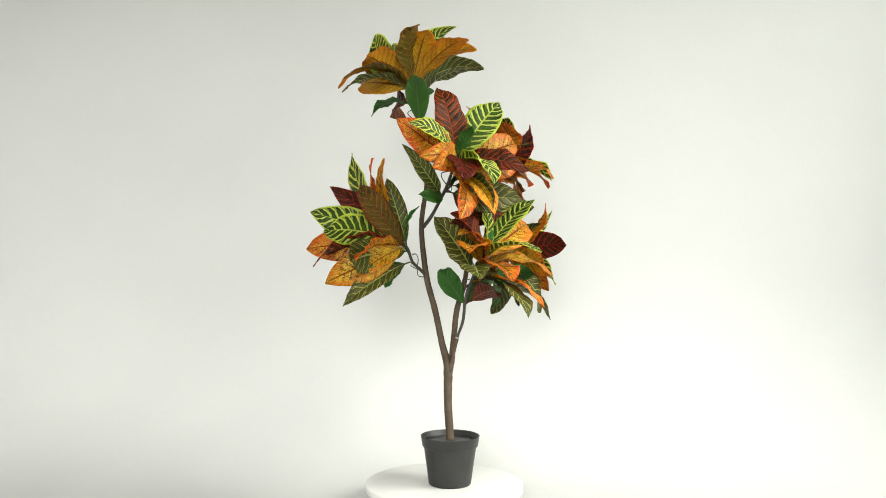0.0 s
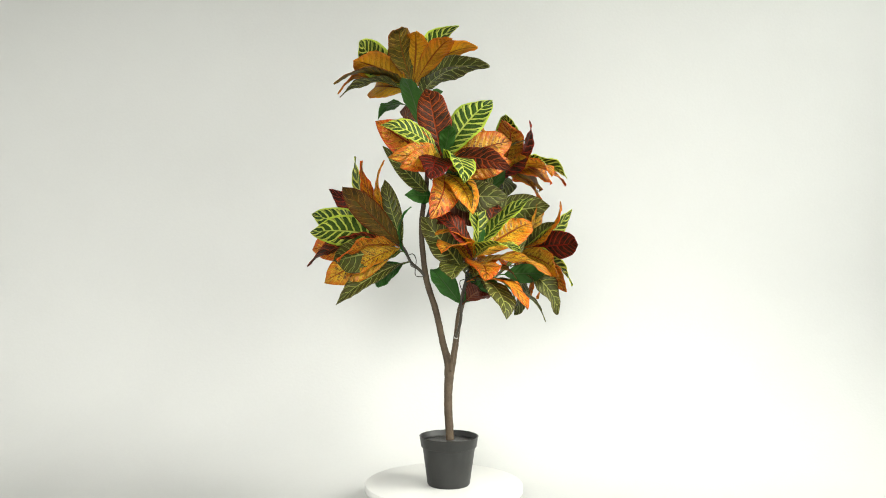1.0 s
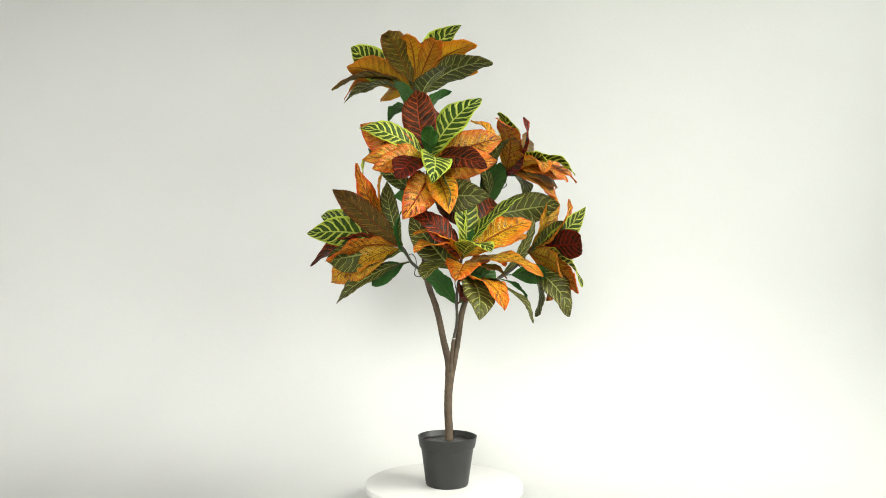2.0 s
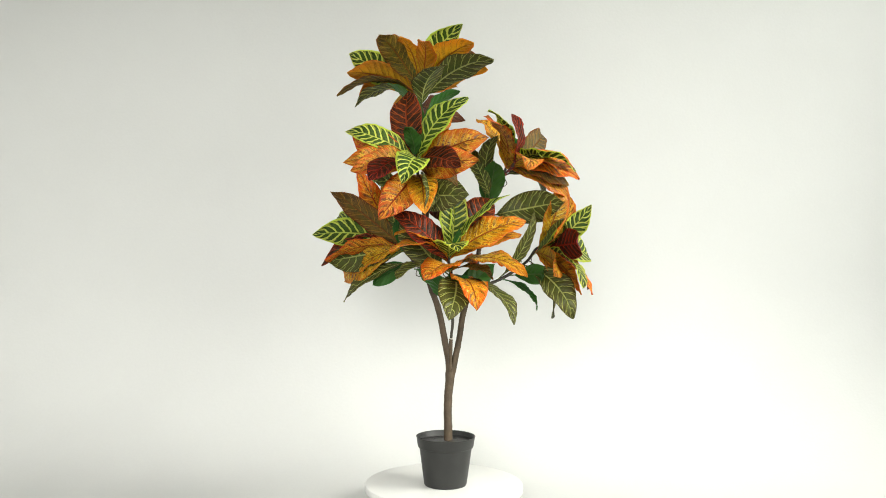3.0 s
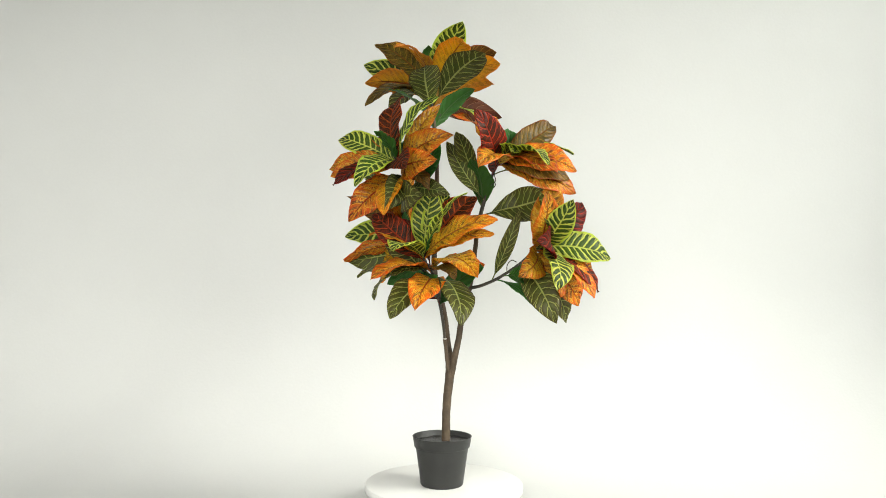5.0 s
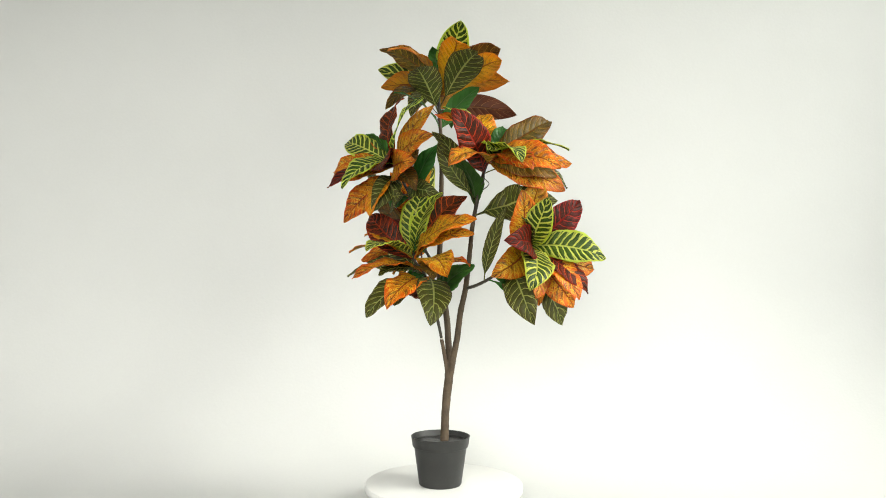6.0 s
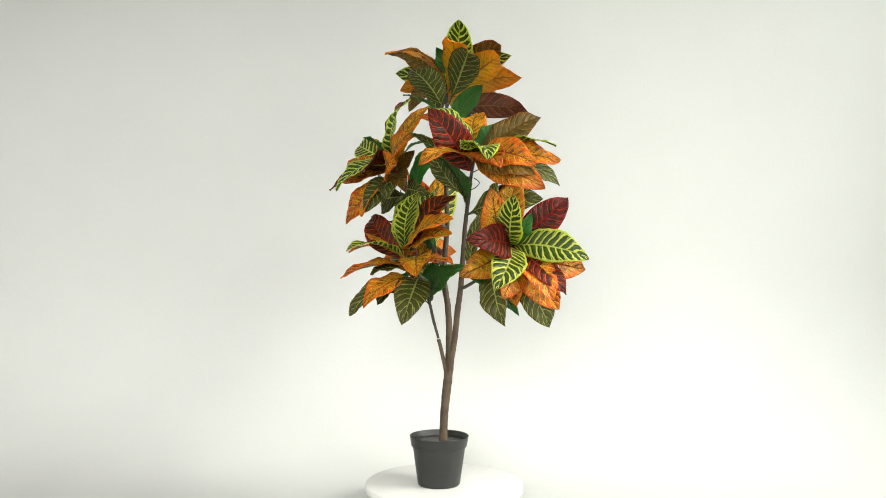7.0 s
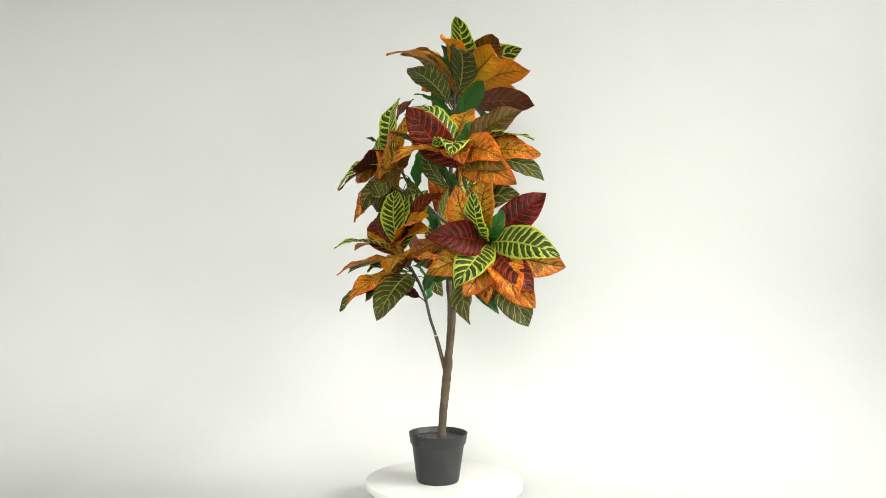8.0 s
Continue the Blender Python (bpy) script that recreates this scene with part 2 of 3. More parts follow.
def curve_points(points, steps=6):
    """A smooth line through (x, y, z, radius) knots."""
    k = [np.array(p, float) for p in points]
    k = [2 * k[0] - k[1], *k, 2 * k[-1] - k[-2]]
    out = []
    for a, b, c, d in zip(k, k[1:], k[2:], k[3:]):
        for i in range(steps):
            t = i / steps
            out.append(0.5 * (2 * b + (c - a) * t + (2 * a - 5 * b + 4 * c - d) * t * t + (3 * b - a - 3 * c + d) * t ** 3))
    out.append(k[-2])
    return out


def limb(bm, points, sides=10, steps=6, rough=0.0):
    """A tapered, slightly knotty round limb through the knots."""
    line = curve_points(points, steps)
    rings = []
    for i, p in enumerate(line):
        d = Vector(line[min(i + 1, len(line) - 1)][:3] - line[max(i - 1, 0)][:3]).normalized()
        a = d.orthogonal().normalized() if not rings else (last - d * last.dot(d)).normalized()
        last = a
        b = d.cross(a)
        ring = []
        for j in range(sides):
            w = 2 * math.pi * j / sides
            q = Vector(p[:3]) + (a * math.cos(w) + b * math.sin(w)) * p[3]
            ring.append(bm.verts.new(q + (q - Vector(p[:3])) * rough * noise.noise(q * 70)))
        rings.append(ring)
    for r, s in zip(rings, rings[1:]):
        for j in range(sides):
            bm.faces.new((r[j], r[(j + 1) % sides], s[(j + 1) % sides], s[j]))
    bm.faces.new(rings[0][::-1])
    bm.faces.new(rings[-1])
    return bm


def box(bm, x0, x1, y0, y1, z0, z1):
    v = [bm.verts.new((x, y, z)) for x in (x0, x1) for y in (y0, y1) for z in (z0, z1)]
    for f in ((0, 1, 3, 2), (4, 6, 7, 5), (0, 4, 5, 1), (2, 3, 7, 6), (0, 2, 6, 4), (1, 5, 7, 3)):
        bm.faces.new([v[i] for i in f])
    return bm


# ---- the room ----
FLOOR, BACK, LEFT = -0.062, 0.66, -2.6


def room():
    """A plain white room: floor, four walls, ceiling, window openings beside the plant and an added opening in front
    for the fill.
    """
    tagged(part("floor", box(bmesh.new(), LEFT - 0.1, WALL_X + 0.15, FRONT - 0.1, BACK + 0.3, FLOOR - 0.12, FLOOR - 0.004), BOARD, smooth=False),
           "pale grey painted studio floor under the backdrop", "floor", kind="structure")
    tagged(part("ceiling", box(bmesh.new(), LEFT - 0.1, WALL_X + 0.15, FRONT - 0.1, BACK + 0.3, TOP, TOP + 0.1), PAINT, smooth=False),
           "plain white painted ceiling of the studio", "ceiling", kind="structure")
    for name, b in (("wall_west", (LEFT - 0.1, LEFT, FRONT - 0.1, BACK + 0.3)), ("wall_north", (LEFT, WALL_X, BACK + 0.2, BACK + 0.3))):
        tagged(part(name, box(bmesh.new(), *b, FLOOR - 0.004, TOP), PAINT, smooth=False), "white painted studio wall", "wall", kind="structure")
    # the opening here is added, it only houses the fill light
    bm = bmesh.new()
    y0, y1, z0, z1 = FILL_X - FILL_W / 2, FILL_X + FILL_W / 2, WIN_Z - FILL_H / 2, WIN_Z + FILL_H / 2
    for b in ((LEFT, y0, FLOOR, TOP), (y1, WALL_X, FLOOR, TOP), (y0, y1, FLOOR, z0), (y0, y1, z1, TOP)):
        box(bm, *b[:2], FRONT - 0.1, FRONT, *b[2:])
    tagged(part("wall_south", bm, PAINT, smooth=False), "white painted studio wall with an opening added for the fill light", "wall", kind="structure")
    bm = bmesh.new()
    y0, y1, z0, z1 = WIN_Y - WIN_W / 2, WIN_Y + WIN_W / 2, WIN_Z - WIN_H / 2, WIN_Z + WIN_H / 2
    y2, y3, z2, z3 = HIGH_Y - HIGH_W / 2, HIGH_Y + HIGH_W / 2, HIGH_Z - HIGH_H / 2, HIGH_Z + HIGH_H / 2
    for b in ((FRONT - 0.1, y0, FLOOR, TOP), (y0, y1, FLOOR, z0), (y0, y1, z1, TOP), (y1, y2, FLOOR, TOP), (y2, y3, FLOOR, z2), (y2, y3, z3, TOP), (y3, BACK + 0.3, FLOOR, TOP)):
        box(bm, WALL_X, WALL_X + 0.15, *b)
    tagged(part("wall_east", bm, PAINT, smooth=False), "white painted studio wall with two window openings", "wall", kind="structure")


def backdrop():
    """A white sheet that hangs on the wall and runs out over the floor in a wide bend."""
    bm = bmesh.new()
    bend, line = 0.56, []
    line += [(FRONT + 0.3, FLOOR), (-1.6, FLOOR)]
    for i in range(17):
        w = math.pi / 2 * i / 16
        line.append((BACK - bend + bend * math.sin(w), FLOOR + bend - bend * math.cos(w)))
    line += [(BACK, 1.2), (BACK, TOP - 0.05)]
    rows = []
    for x in (LEFT + 0.02, WALL_X - 0.02):
        rows.append([bm.verts.new((x, y, z)) for y, z in line])
    for i in range(len(line) - 1):
        bm.faces.new((rows[0][i], rows[1][i], rows[1][i + 1], rows[0][i + 1]))
    ob = part("backdrop", bm, PAPER)
    s = ob.modifiers.new("thickness", "SOLIDIFY")
    s.thickness, s.offset = 0.003, 1.0
    return tagged(ob, "seamless white studio backdrop curving from wall to floor", "backdrop", kind="structure")


# ---- the turntable ----
DISC_R = 0.2035


def turntable():
    thing = tagged(new("turntable"), "round white motorised display turntable on the backdrop", "turntable")
    thing.location = (0, 0, FLOOR)
    h = -FLOOR
    part("base", lathe([(0, 0.0), (0.12, 0.0), (0.125, 0.004), (0.125, h - 0.022), (0.12, h - 0.0175), (0, h - 0.0175)]), WHITE, thing)
    return part("disc", lathe([(0, -0.017), (DISC_R - 0.002, -0.017), (DISC_R, -0.0155), (DISC_R, -0.002), (DISC_R - 0.0006, -0.0006), (DISC_R - 0.002, 0), (0, 0)], 128),
                WHITE, thing, m=pose(0, 0, h))


# ---- the plant ----
POT_X, POT_Y, POT_H = 0.0148, -0.0107, 0.124


def on_plant(x, y, z):
    return Vector((x - POT_X, y - POT_Y, z))


def pot(thing):
    h = POT_H
    ob = part("pot", lathe([(0, 0.003), (0.046, 0.003), (0.049, 0), (0.0525, 0), (0.0545, 0.003), (0.0672, h - 0.030), (0.0677, h - 0.0275), (0.0705, h - 0.027), (0.0715, h - 0.0255),
                            (0.0752, h - 0.002), (0.0762, h - 0.0002), (0.076, h), (0.074, h + 0.0003), (0.073, h - 0.001), (0.0697, h - 0.026), (0.065, h - 0.034), (0.053, 0.008), (0, 0.008)], 96),
              POT, thing, "tapered matt black plastic nursery pot with a rolled rim")
    bm = lathe([(0, h - 0.012), (0.02, h - 0.0115), (0.04, h - 0.0125), (0.058, h - 0.0135), (0.0698, h - 0.014), (0.0698, h - 0.02), (0, h - 0.03)], 64)
    for v in bm.verts:
        if v.co.z > h - 0.0145:
            v.co.z += 0.002 * noise.noise(v.co * 60)
    part("soil", bm, SOIL, thing, "dark cast soil filling the pot")
    return ob


def trunk(thing):
    P = lambda x, y, z, r: (*on_plant(x, y, z), r)
    part("trunk", limb(bmesh.new(), [P(0.0158, -0.001, 0.10, 0.0118), P(0.0143, 0.0, 0.13, 0.0106), P(0.0087, 0.003, 0.203, 0.0107), P(0.0085, 0.01, 0.27, 0.0116), P(0.006, 0.012, 0.31, 0.0114),
                                     P(-0.006, 0.010, 0.35, 0.009), P(-0.026, 0.003, 0.443, 0.0082), P(-0.049, -0.014, 0.532, 0.0078), P(-0.063, -0.010, 0.663, 0.0066),
                                     P(-0.050, -0.010, 0.776, 0.006), P(-0.052, -0.011, 0.87, 0.0052), P(-0.078, -0.014, 0.975, 0.0046)], 12, 7, 0.12),
         BARK, thing, "slender brown trunk with a rough bark finish")
    part("side_trunk", limb(bmesh.new(), [P(0.012, 0.014, 0.27, 0.007), P(0.017, 0.018, 0.31, 0.0085), P(0.023, 0.029, 0.37, 0.0078), P(0.031, 0.038, 0.445, 0.0076), P(0.048, 0.049, 0.505, 0.007),
                                          P(0.064, 0.058, 0.60, 0.006), P(0.070, 0.064, 0.667, 0.0055), P(0.098, 0.080, 0.76, 0.0042)], 12, 7, 0.12),
         BARK, thing, "forked brown side trunk")
    stem = part("stub", limb(bmesh.new(), [P(0.012, 0.006, 0.285, 0.0052), P(0.022, -0.003, 0.335, 0.005), P(0.0312, -0.0108, 0.374, 0.0047)], 10, 5, 0.1), BARK, thing, "short brown stub that holds a thin branch")
    part("collar", limb(bmesh.new(), [P(0.0308, -0.0105, 0.3732, 0.0047), P(0.0314, -0.0109, 0.375, 0.0049), P(0.032, -0.0113, 0.3768, 0.004)], 10, 2), GLUE, stem, "bead of pale dried glue")


def leaf_mesh(name, length, width, arch, stalk, twist, seed):
    """One cloth leaf along +x, its face up: a stalk, a blade widest beyond the middle, folded at the midrib, with ribs, a wavy rim and thickness."""
    rnd = random.Random(seed)
    nv, nu = 40, 12
    fold, wave, ph = rnd.uniform(0.18, 0.42), rnd.uniform(0.002, 0.0055), rnd.uniform(0, 6.3)
    tw0, bend = radians(rnd.uniform(-14, 14)), rnd.uniform(-0.05, 0.05)
    hook = rnd.uniform(0.0, 0.02)
    wave *= min(1.0, width / 0.06)
    top, bot, uvs = [], [], []
    for i in range(nv + 1):
        v = i / nv
        t = v
        # the midrib: an arch in the xz plane, with a little sideways sweep
        x = length * t
        z = arch * length * 4 * t * (1 - t) * (1.15 - 0.3 * t) - hook * max(0, t - 0.75) ** 2 * 16
        y0 = bend * length * math.sin(math.pi * t)
        b = max(0.0, (v - stalk) / (1 - stalk))
        shape = (b ** 0.95) * ((1 - b) ** 0.86) / 0.2862
        half = max(0.0014 if v < 0.97 else 0.0004, 0.5 * width * shape)
        roll = tw0 * v + twist * v * v
        slope = arch * 4 * (1 - 2 * t)
        nrm = Vector((-slope, 0, 1)).normalized()
        blade = min(1.0, b * 5)
        thick = 0.0007 + 0.0014 * (1 - blade)
        for j in range(nu + 1):
            s = 2 * j / nu - 1
            a = abs(s)
            lift = blade * (fold * half * a ** 1.2 * (1.0 - 0.5 * a) + wave * a * a * math.sin(v * 17 + ph + (1.9 if s > 0 else 0)) + 0.0010 * math.sin((v * 9.5 - a ** 1.3 * 1.25) * 6.283) * a)
            c, q = math.cos(roll), math.sin(roll)
            w, l = s * half, lift
            p = Vector((x, y0 + w * c - l * q, z)) + nrm * (w * q + l * c)
            top.append(p + nrm * thick * 0.5)
            bot.append(p - nrm * thick * 0.5)
            uvs.append(((s + 1) / 2, b))
    n, w = len(top), nu + 1
    faces, tex = [], []
    for i in range(nv):
        for j in range(nu):
            a, b, c, d = i * w + j, (i + 1) * w + j, (i + 1) * w + j + 1, i * w + j + 1
            faces += [(a, b, c, d), (n + d, n + c, n + b, n + a)]
    under = len(faces)
    for i in range(nv):
        for j, flip in ((0, 0), (nu, 1)):
            a, b = i * w + j, (i + 1) * w + j
            faces.append((a, n + a, n + b, b) if not flip else (b, n + b, n + a, a))
    for j in range(nu):
        faces.append((j, j + 1, n + j + 1, n + j))
        e = nv * w
        faces.append((e + j + 1, e + j, n + e + j, n + e + j + 1))
    mesh = bpy.data.meshes.new(name)
    mesh.from_pydata([tuple(p) for p in top + bot], [], faces)
    layer = mesh.uv_layers.new(name="leaf")
    idx = np.empty(len(mesh.loops), dtype=np.int32)
    mesh.loops.foreach_get("vertex_index", idx)
    layer.data.foreach_set("uv", np.array(uvs + uvs, dtype=np.float32)[idx].ravel())
    mesh.polygons.foreach_set("material_index", [i % 2 if i < under else 0 for i in range(len(faces))])
    mesh.shade_smooth()
    return mesh


class Cluster:
    """A twig with its whorl of leaves. centre: the growing tip; axis: the way it points, as azimuth and height in degrees."""

    def __init__(self, thing, centre, az, el, knots, label):
        self.c, self.count = on_plant(*centre), 0
        self.axis = Vector((math.cos(radians(az)) * math.cos(radians(el)), math.sin(radians(az)) * math.cos(radians(el)), math.sin(radians(el))))
        bm = bmesh.new()
        line = [(*(on_plant(x, y, z) - self.c), r) for x, y, z, r in knots]
        self.line = [Vector((0, 0, 0)), -self.axis * 0.02] + [Vector(p[:3]) for p in line[::-1]]
        limb(bm, line + [(*(-self.axis * 0.02), 0.0036), (0, 0, 0, 0.003), (*(self.axis * 0.012), 0.0015)], 8, 6, 0.15)
        # wire stalks of the lowest leaves bow out from the twig
        for i, k in enumerate((0.045, 0.062, 0.08)):
            a, b = self.along(k + 0.034), self.along(k)
            out = Matrix.Rotation(2.1 * i + az, 3, self.axis) @ self.axis.orthogonal()
            limb(bm, [(*a, 0.0013), (*(a * 0.7 + b * 0.3 + out * 0.012), 0.0012), (*(a * 0.2 + b * 0.8 + out * 0.017 - Vector((0, 0, 0.004))), 0.0012), (*(b + out * 0.006), 0.0012)], 6, 5)
        self.twig = part("branch", bm, TWIG, thing, label, m=Matrix.Translation(self.c))

    def along(self, down):
        """The place on the twig that lies so far below its tip."""
        for a, b in zip(self.line, self.line[1:]):
            step = (b - a).length
            if down <= step:
                return a + (b - a) * (down / step)
            down -= step
        return self.line[-1]

    def leaf(self, kind, az, el, length, down=0.0, arch=0.08, width=0.0, roll=0.0, stalk=0.05, flat=0.0):
        """One leaf: the way to its tip as azimuth and height, its length, how far down the twig it starts, and its turn about the midrib. flat: 1 turns its face to the sky, 0 along the twig."""
        self.count += 1
        d = Vector((math.cos(radians(az)) * math.cos(radians(el)), math.sin(radians(az)) * math.cos(radians(el)), math.sin(radians(el))))
        face = self.axis * (1 - flat) + Vector((0, 0, flat))
        up = face - d * face.dot(d)
        if up.length < 0.15:
            up = Vector((0, 0, 1)) - d * d.z if abs(d.z) < 0.95 else Vector((-math.cos(radians(az)), -math.sin(radians(az)), 0))
            up -= d * d.dot(up)
        up.normalize()
        side = up.cross(d)
        m = Matrix((d, side, up)).transposed().to_4x4()
        m.translation = self.along(down)
        m = m @ pose(0, 0, 0, roll)
        mesh = leaf_mesh("leaf", length, width or min(0.086, length * WIDE[kind]), arch, stalk, 0.0, len(bpy.data.meshes))
        for side_material in LEAF[kind]:
            mesh.materials.append(side_material)
        ob = new("leaf", mesh)
        ob.parent, ob.matrix_basis = self.twig, m
        tagged(ob, TELL[kind])

    def leaf_to(self, kind, tip, down=0.0, arch=0.08, **more):
        """One leaf that ends at the place tip."""
        way = on_plant(*tip) - self.c - self.along(down)
        self.leaf(kind, math.degrees(math.atan2(way.y, way.x)), math.degrees(math.asin(way.z / way.length)), way.length, down, arch, **more)


WIDE = {"lime": 0.46, "orange": 0.44, "ochre": 0.44, "red": 0.43, "dark": 0.42, "brown": 0.44, "maroon": 0.44, "green": 0.42}
TELL = {"lime": "dark green leaf with broad lime-yellow veins and rim", "orange": "orange-red leaf with gold marbling and brown streaks", "ochre": "golden ochre leaf with thin brown veins", "red": "dark maroon leaf with red veins and rim",
        "dark": "dark green leaf with thin pale veins", "brown": "bronze-brown leaf with orange veins", "maroon": "plain maroon-brown leaf with faint veins", "green": "small plain glossy green leaf"}


def plant():
    thing = tagged(new("potted_croton"), "artificial croton tree with orange and lime leaves in black pot", "potted plant")
    pot(thing)
    trunk(thing)

    c = Cluster(thing, (-0.087, -0.018, 1.044), -165, 88, [(-0.0665, -0.0125, 0.92, 0.0046), (-0.0815, -0.0158, 0.9743, 0.0048), (-0.0845, -0.0168, 0.9993, 0.0042)], "dark twig with a whorl of printed cloth leaves")
    c.leaf("lime", 29, 57, 0.207, 0.020, 0.12, roll=-38, stalk=0.07)
    c.leaf("brown", -87, 37, 0.193, 0.013, 0.14, width=0.072, roll=40)
    c.leaf("ochre", -70, 46, 0.153, 0.009, 0.13, roll=-15, width=0.084)
    c.leaf("ochre", -42, 27, 0.208, 0.019, 0.15, roll=-31, width=0.056)
    c.leaf("ochre", 15, 34, 0.196, 0.016, 0.15, roll=-40)
    c.leaf("dark", 28, 31, 0.227, 0.060, 0.16, stalk=0.14, roll=-35, width=0.088)
    c.leaf("dark", -24, 32, 0.189, 0.085, 0.16, roll=7, stalk=0.14, width=0.086)
    c.leaf("brown", 66, 32, 0.205, 0.016, 0.15, roll=-40)
    c.leaf("ochre", 106, 16, 0.211, 0.025, 0.16, roll=-63)
    c.leaf("ochre", 59, 23, 0.204, 0.022, 0.16, roll=-40)
    c.leaf("lime", 116, 33, 0.211, 0.015, 0.15, roll=-67)
    c.leaf("maroon", 103, 2, 0.218, 0.070, 0.16, roll=-66, width=0.070, stalk=0.14)
    c.leaf_to("green", (-0.076, -0.132, 1.03), 0.125, 0.12, roll=-5, width=0.062, stalk=0.02)
    c.leaf_to("green", (-0.04, 0.087, 1.037), 0.12, 0.12, roll=-46, width=0.055, stalk=0.02)
    c.leaf("ochre", -125, 14, 0.196, 0.026, 0.16, roll=38)
    c.leaf("lime", -118, 24, 0.205, 0.020, 0.20, roll=59)
    c.leaf("brown", -138, 3, 0.218, 0.032, 0.16, width=0.060)
    c.leaf_to("ochre", (-0.273, -0.075, 1.023), 0.031, 0.2, width=0.068)
    c.leaf_to("dark", (-0.262, -0.09, 1.0), 0.05, 0.2, width=0.06, stalk=0.1)
    c.leaf("green", 161, 3, 0.125, 0.080, 0.15, stalk=0.14)
    c.leaf("green", -35, 73, 0.108, 0.000, 0.08, roll=22, stalk=0.07)
    c.leaf("ochre", 144, 11, 0.191, 0.028, 0.16, roll=-69)

    c = Cluster(thing, (0.027, -0.14, 0.825), -64, 41, [(-0.058, -0.012, 0.66, 0.0055), (-0.035, -0.045, 0.69, 0.0045), (0.0, -0.1, 0.755, 0.004)], "dark twig with a whorl of printed cloth leaves")
    c.leaf("lime", 25, 52, 0.202, 0.016, 0.13)
    c.leaf("red", 171, 78, 0.192, 0.016, 0.13)
    c.leaf("orange", -143, 28, 0.190, 0.019, 0.13, roll=-52)
    c.leaf("lime", -126, 24, 0.189, 0.014, 0.12, width=0.070)
    c.leaf("orange", -112, -1, 0.186, 0.017, 0.15, roll=-34, width=0.066)
    c.leaf("orange", -107, -9, 0.180, 0.019, 0.13, roll=-36, width=0.062)
    c.leaf("red", -83, -18, 0.186, 0.018, 0.13)
    c.leaf_to("lime", (0.112, -0.262, 0.757), 0.019, 0.18, roll=-31)
    c.leaf_to("orange", (0.034, -0.262, 0.672), 0.05, 0.15, roll=-34)
    c.leaf_to("orange", (0.116, -0.195, 0.684), 0.05, 0.15, roll=-4)
    c.leaf("red", -11, -6, 0.181, 0.022, 0.14)
    c.leaf("orange", 23, 21, 0.191, 0.026, 0.14, roll=32)
    c.leaf("orange", 10, 3, 0.172, 0.028, 0.14, roll=38)
    c.leaf("orange", 66, 59, 0.187, 0.024, 0.14, roll=54, width=0.045)
    c.leaf("green", -63, 46, 0.098, 0.000, 0.05)
    c.leaf("green", 152, 50, 0.125, 0.035, 0.14)
    c.leaf("green", -122, -3, 0.085, 0.110, 0.12, roll=-43, width=0.045, stalk=0.14)
    c.leaf("dark", -120, 34, 0.193, 0.120, 0.14, roll=-55, width=0.042, stalk=0.14)
    c.leaf("maroon", 26, -39, 0.142, 0.090, 0.11, roll=46, stalk=0.14)
    c.leaf("dark", -10, -5, 0.191, 0.100, 0.14, roll=42, stalk=0.14)
    c.leaf("green", 56, 62, 0.152, 0.110, 0.13, roll=64, width=0.050, stalk=0.14)
    c.leaf("brown", 49, 38, 0.080, 0.030, 0.14, roll=71, stalk=0.07)
    c.leaf("brown", 20, -23, 0.123, 0.030, 0.13, roll=-27, stalk=0.07)
    c.leaf("dark", 32, -8, 0.127, 0.080, 0.12, roll=26, stalk=0.14)
    c.leaf("dark", -32, -33, 0.155, 0.050, 0.14, roll=-66, stalk=0.14)

    c = Cluster(thing, (0.134, 0.1, 0.831), 37, 58, [(0.07, 0.064, 0.667, 0.005), (0.09, 0.074, 0.73, 0.0045), (0.11, 0.085, 0.785, 0.004)], "dark twig with a whorl of printed cloth leaves")
    c.leaf_to("red", (0.226, 0.006, 0.927), 0.05, 0.12, width=0.086, stalk=0.04, roll=-70)
    c.leaf_to("lime", (0.162, -0.004, 0.951), 0.02, 0.13, width=0.074)
    c.leaf("orange", -72, 43, 0.178, 0.025, 0.14)
    c.leaf("brown", 92, 33, 0.185, 0.009, 0.11, roll=28, width=0.072)
    c.leaf("dark", -43, 48, 0.242, 0.140, 0.14, roll=62, width=0.045, stalk=0.14)
    c.leaf("dark", -92, 56, 0.176, 0.120, 0.13, roll=-66, width=0.048, stalk=0.14)
    c.leaf("orange", -31, -1, 0.186, 0.026, 0.14, flat=0.2, width=0.085)
    c.leaf("lime", -4, 8, 0.121, 0.013, 0.12)
    c.leaf("lime", 85, 10, 0.199, 0.014, 0.12, width=0.070, flat=0.85)
    c.leaf("lime", 20, -2, 0.177, 0.011, 0.12, roll=10)
    c.leaf("orange", 52, -6, 0.195, 0.013, 0.12, roll=42)
    c.leaf("orange", 90, 0, 0.207, 0.020, 0.13, roll=28)
    c.leaf("orange", 66, -19, 0.205, 0.022, 0.14, roll=38)
    c.leaf("dark", 66, 10, 0.214, 0.160, 0.14, roll=51, stalk=0.14)
    c.leaf("dark", 32, 11, 0.205, 0.160, 0.14, roll=-69, stalk=0.14)
    c.leaf("orange", 27, -9, 0.187, 0.014, 0.12, roll=15)
    c.leaf("green", -34, 57, 0.161, 0.160, 0.13, roll=49, stalk=0.14)
    c.leaf("dark", 94, -5, 0.215, 0.050, 0.14, stalk=0.14)
    c.leaf("green", 126, 61, 0.109, 0.014, 0.13)
    c.leaf("orange", -176, 58, 0.170, 0.026, 0.14, roll=-15)
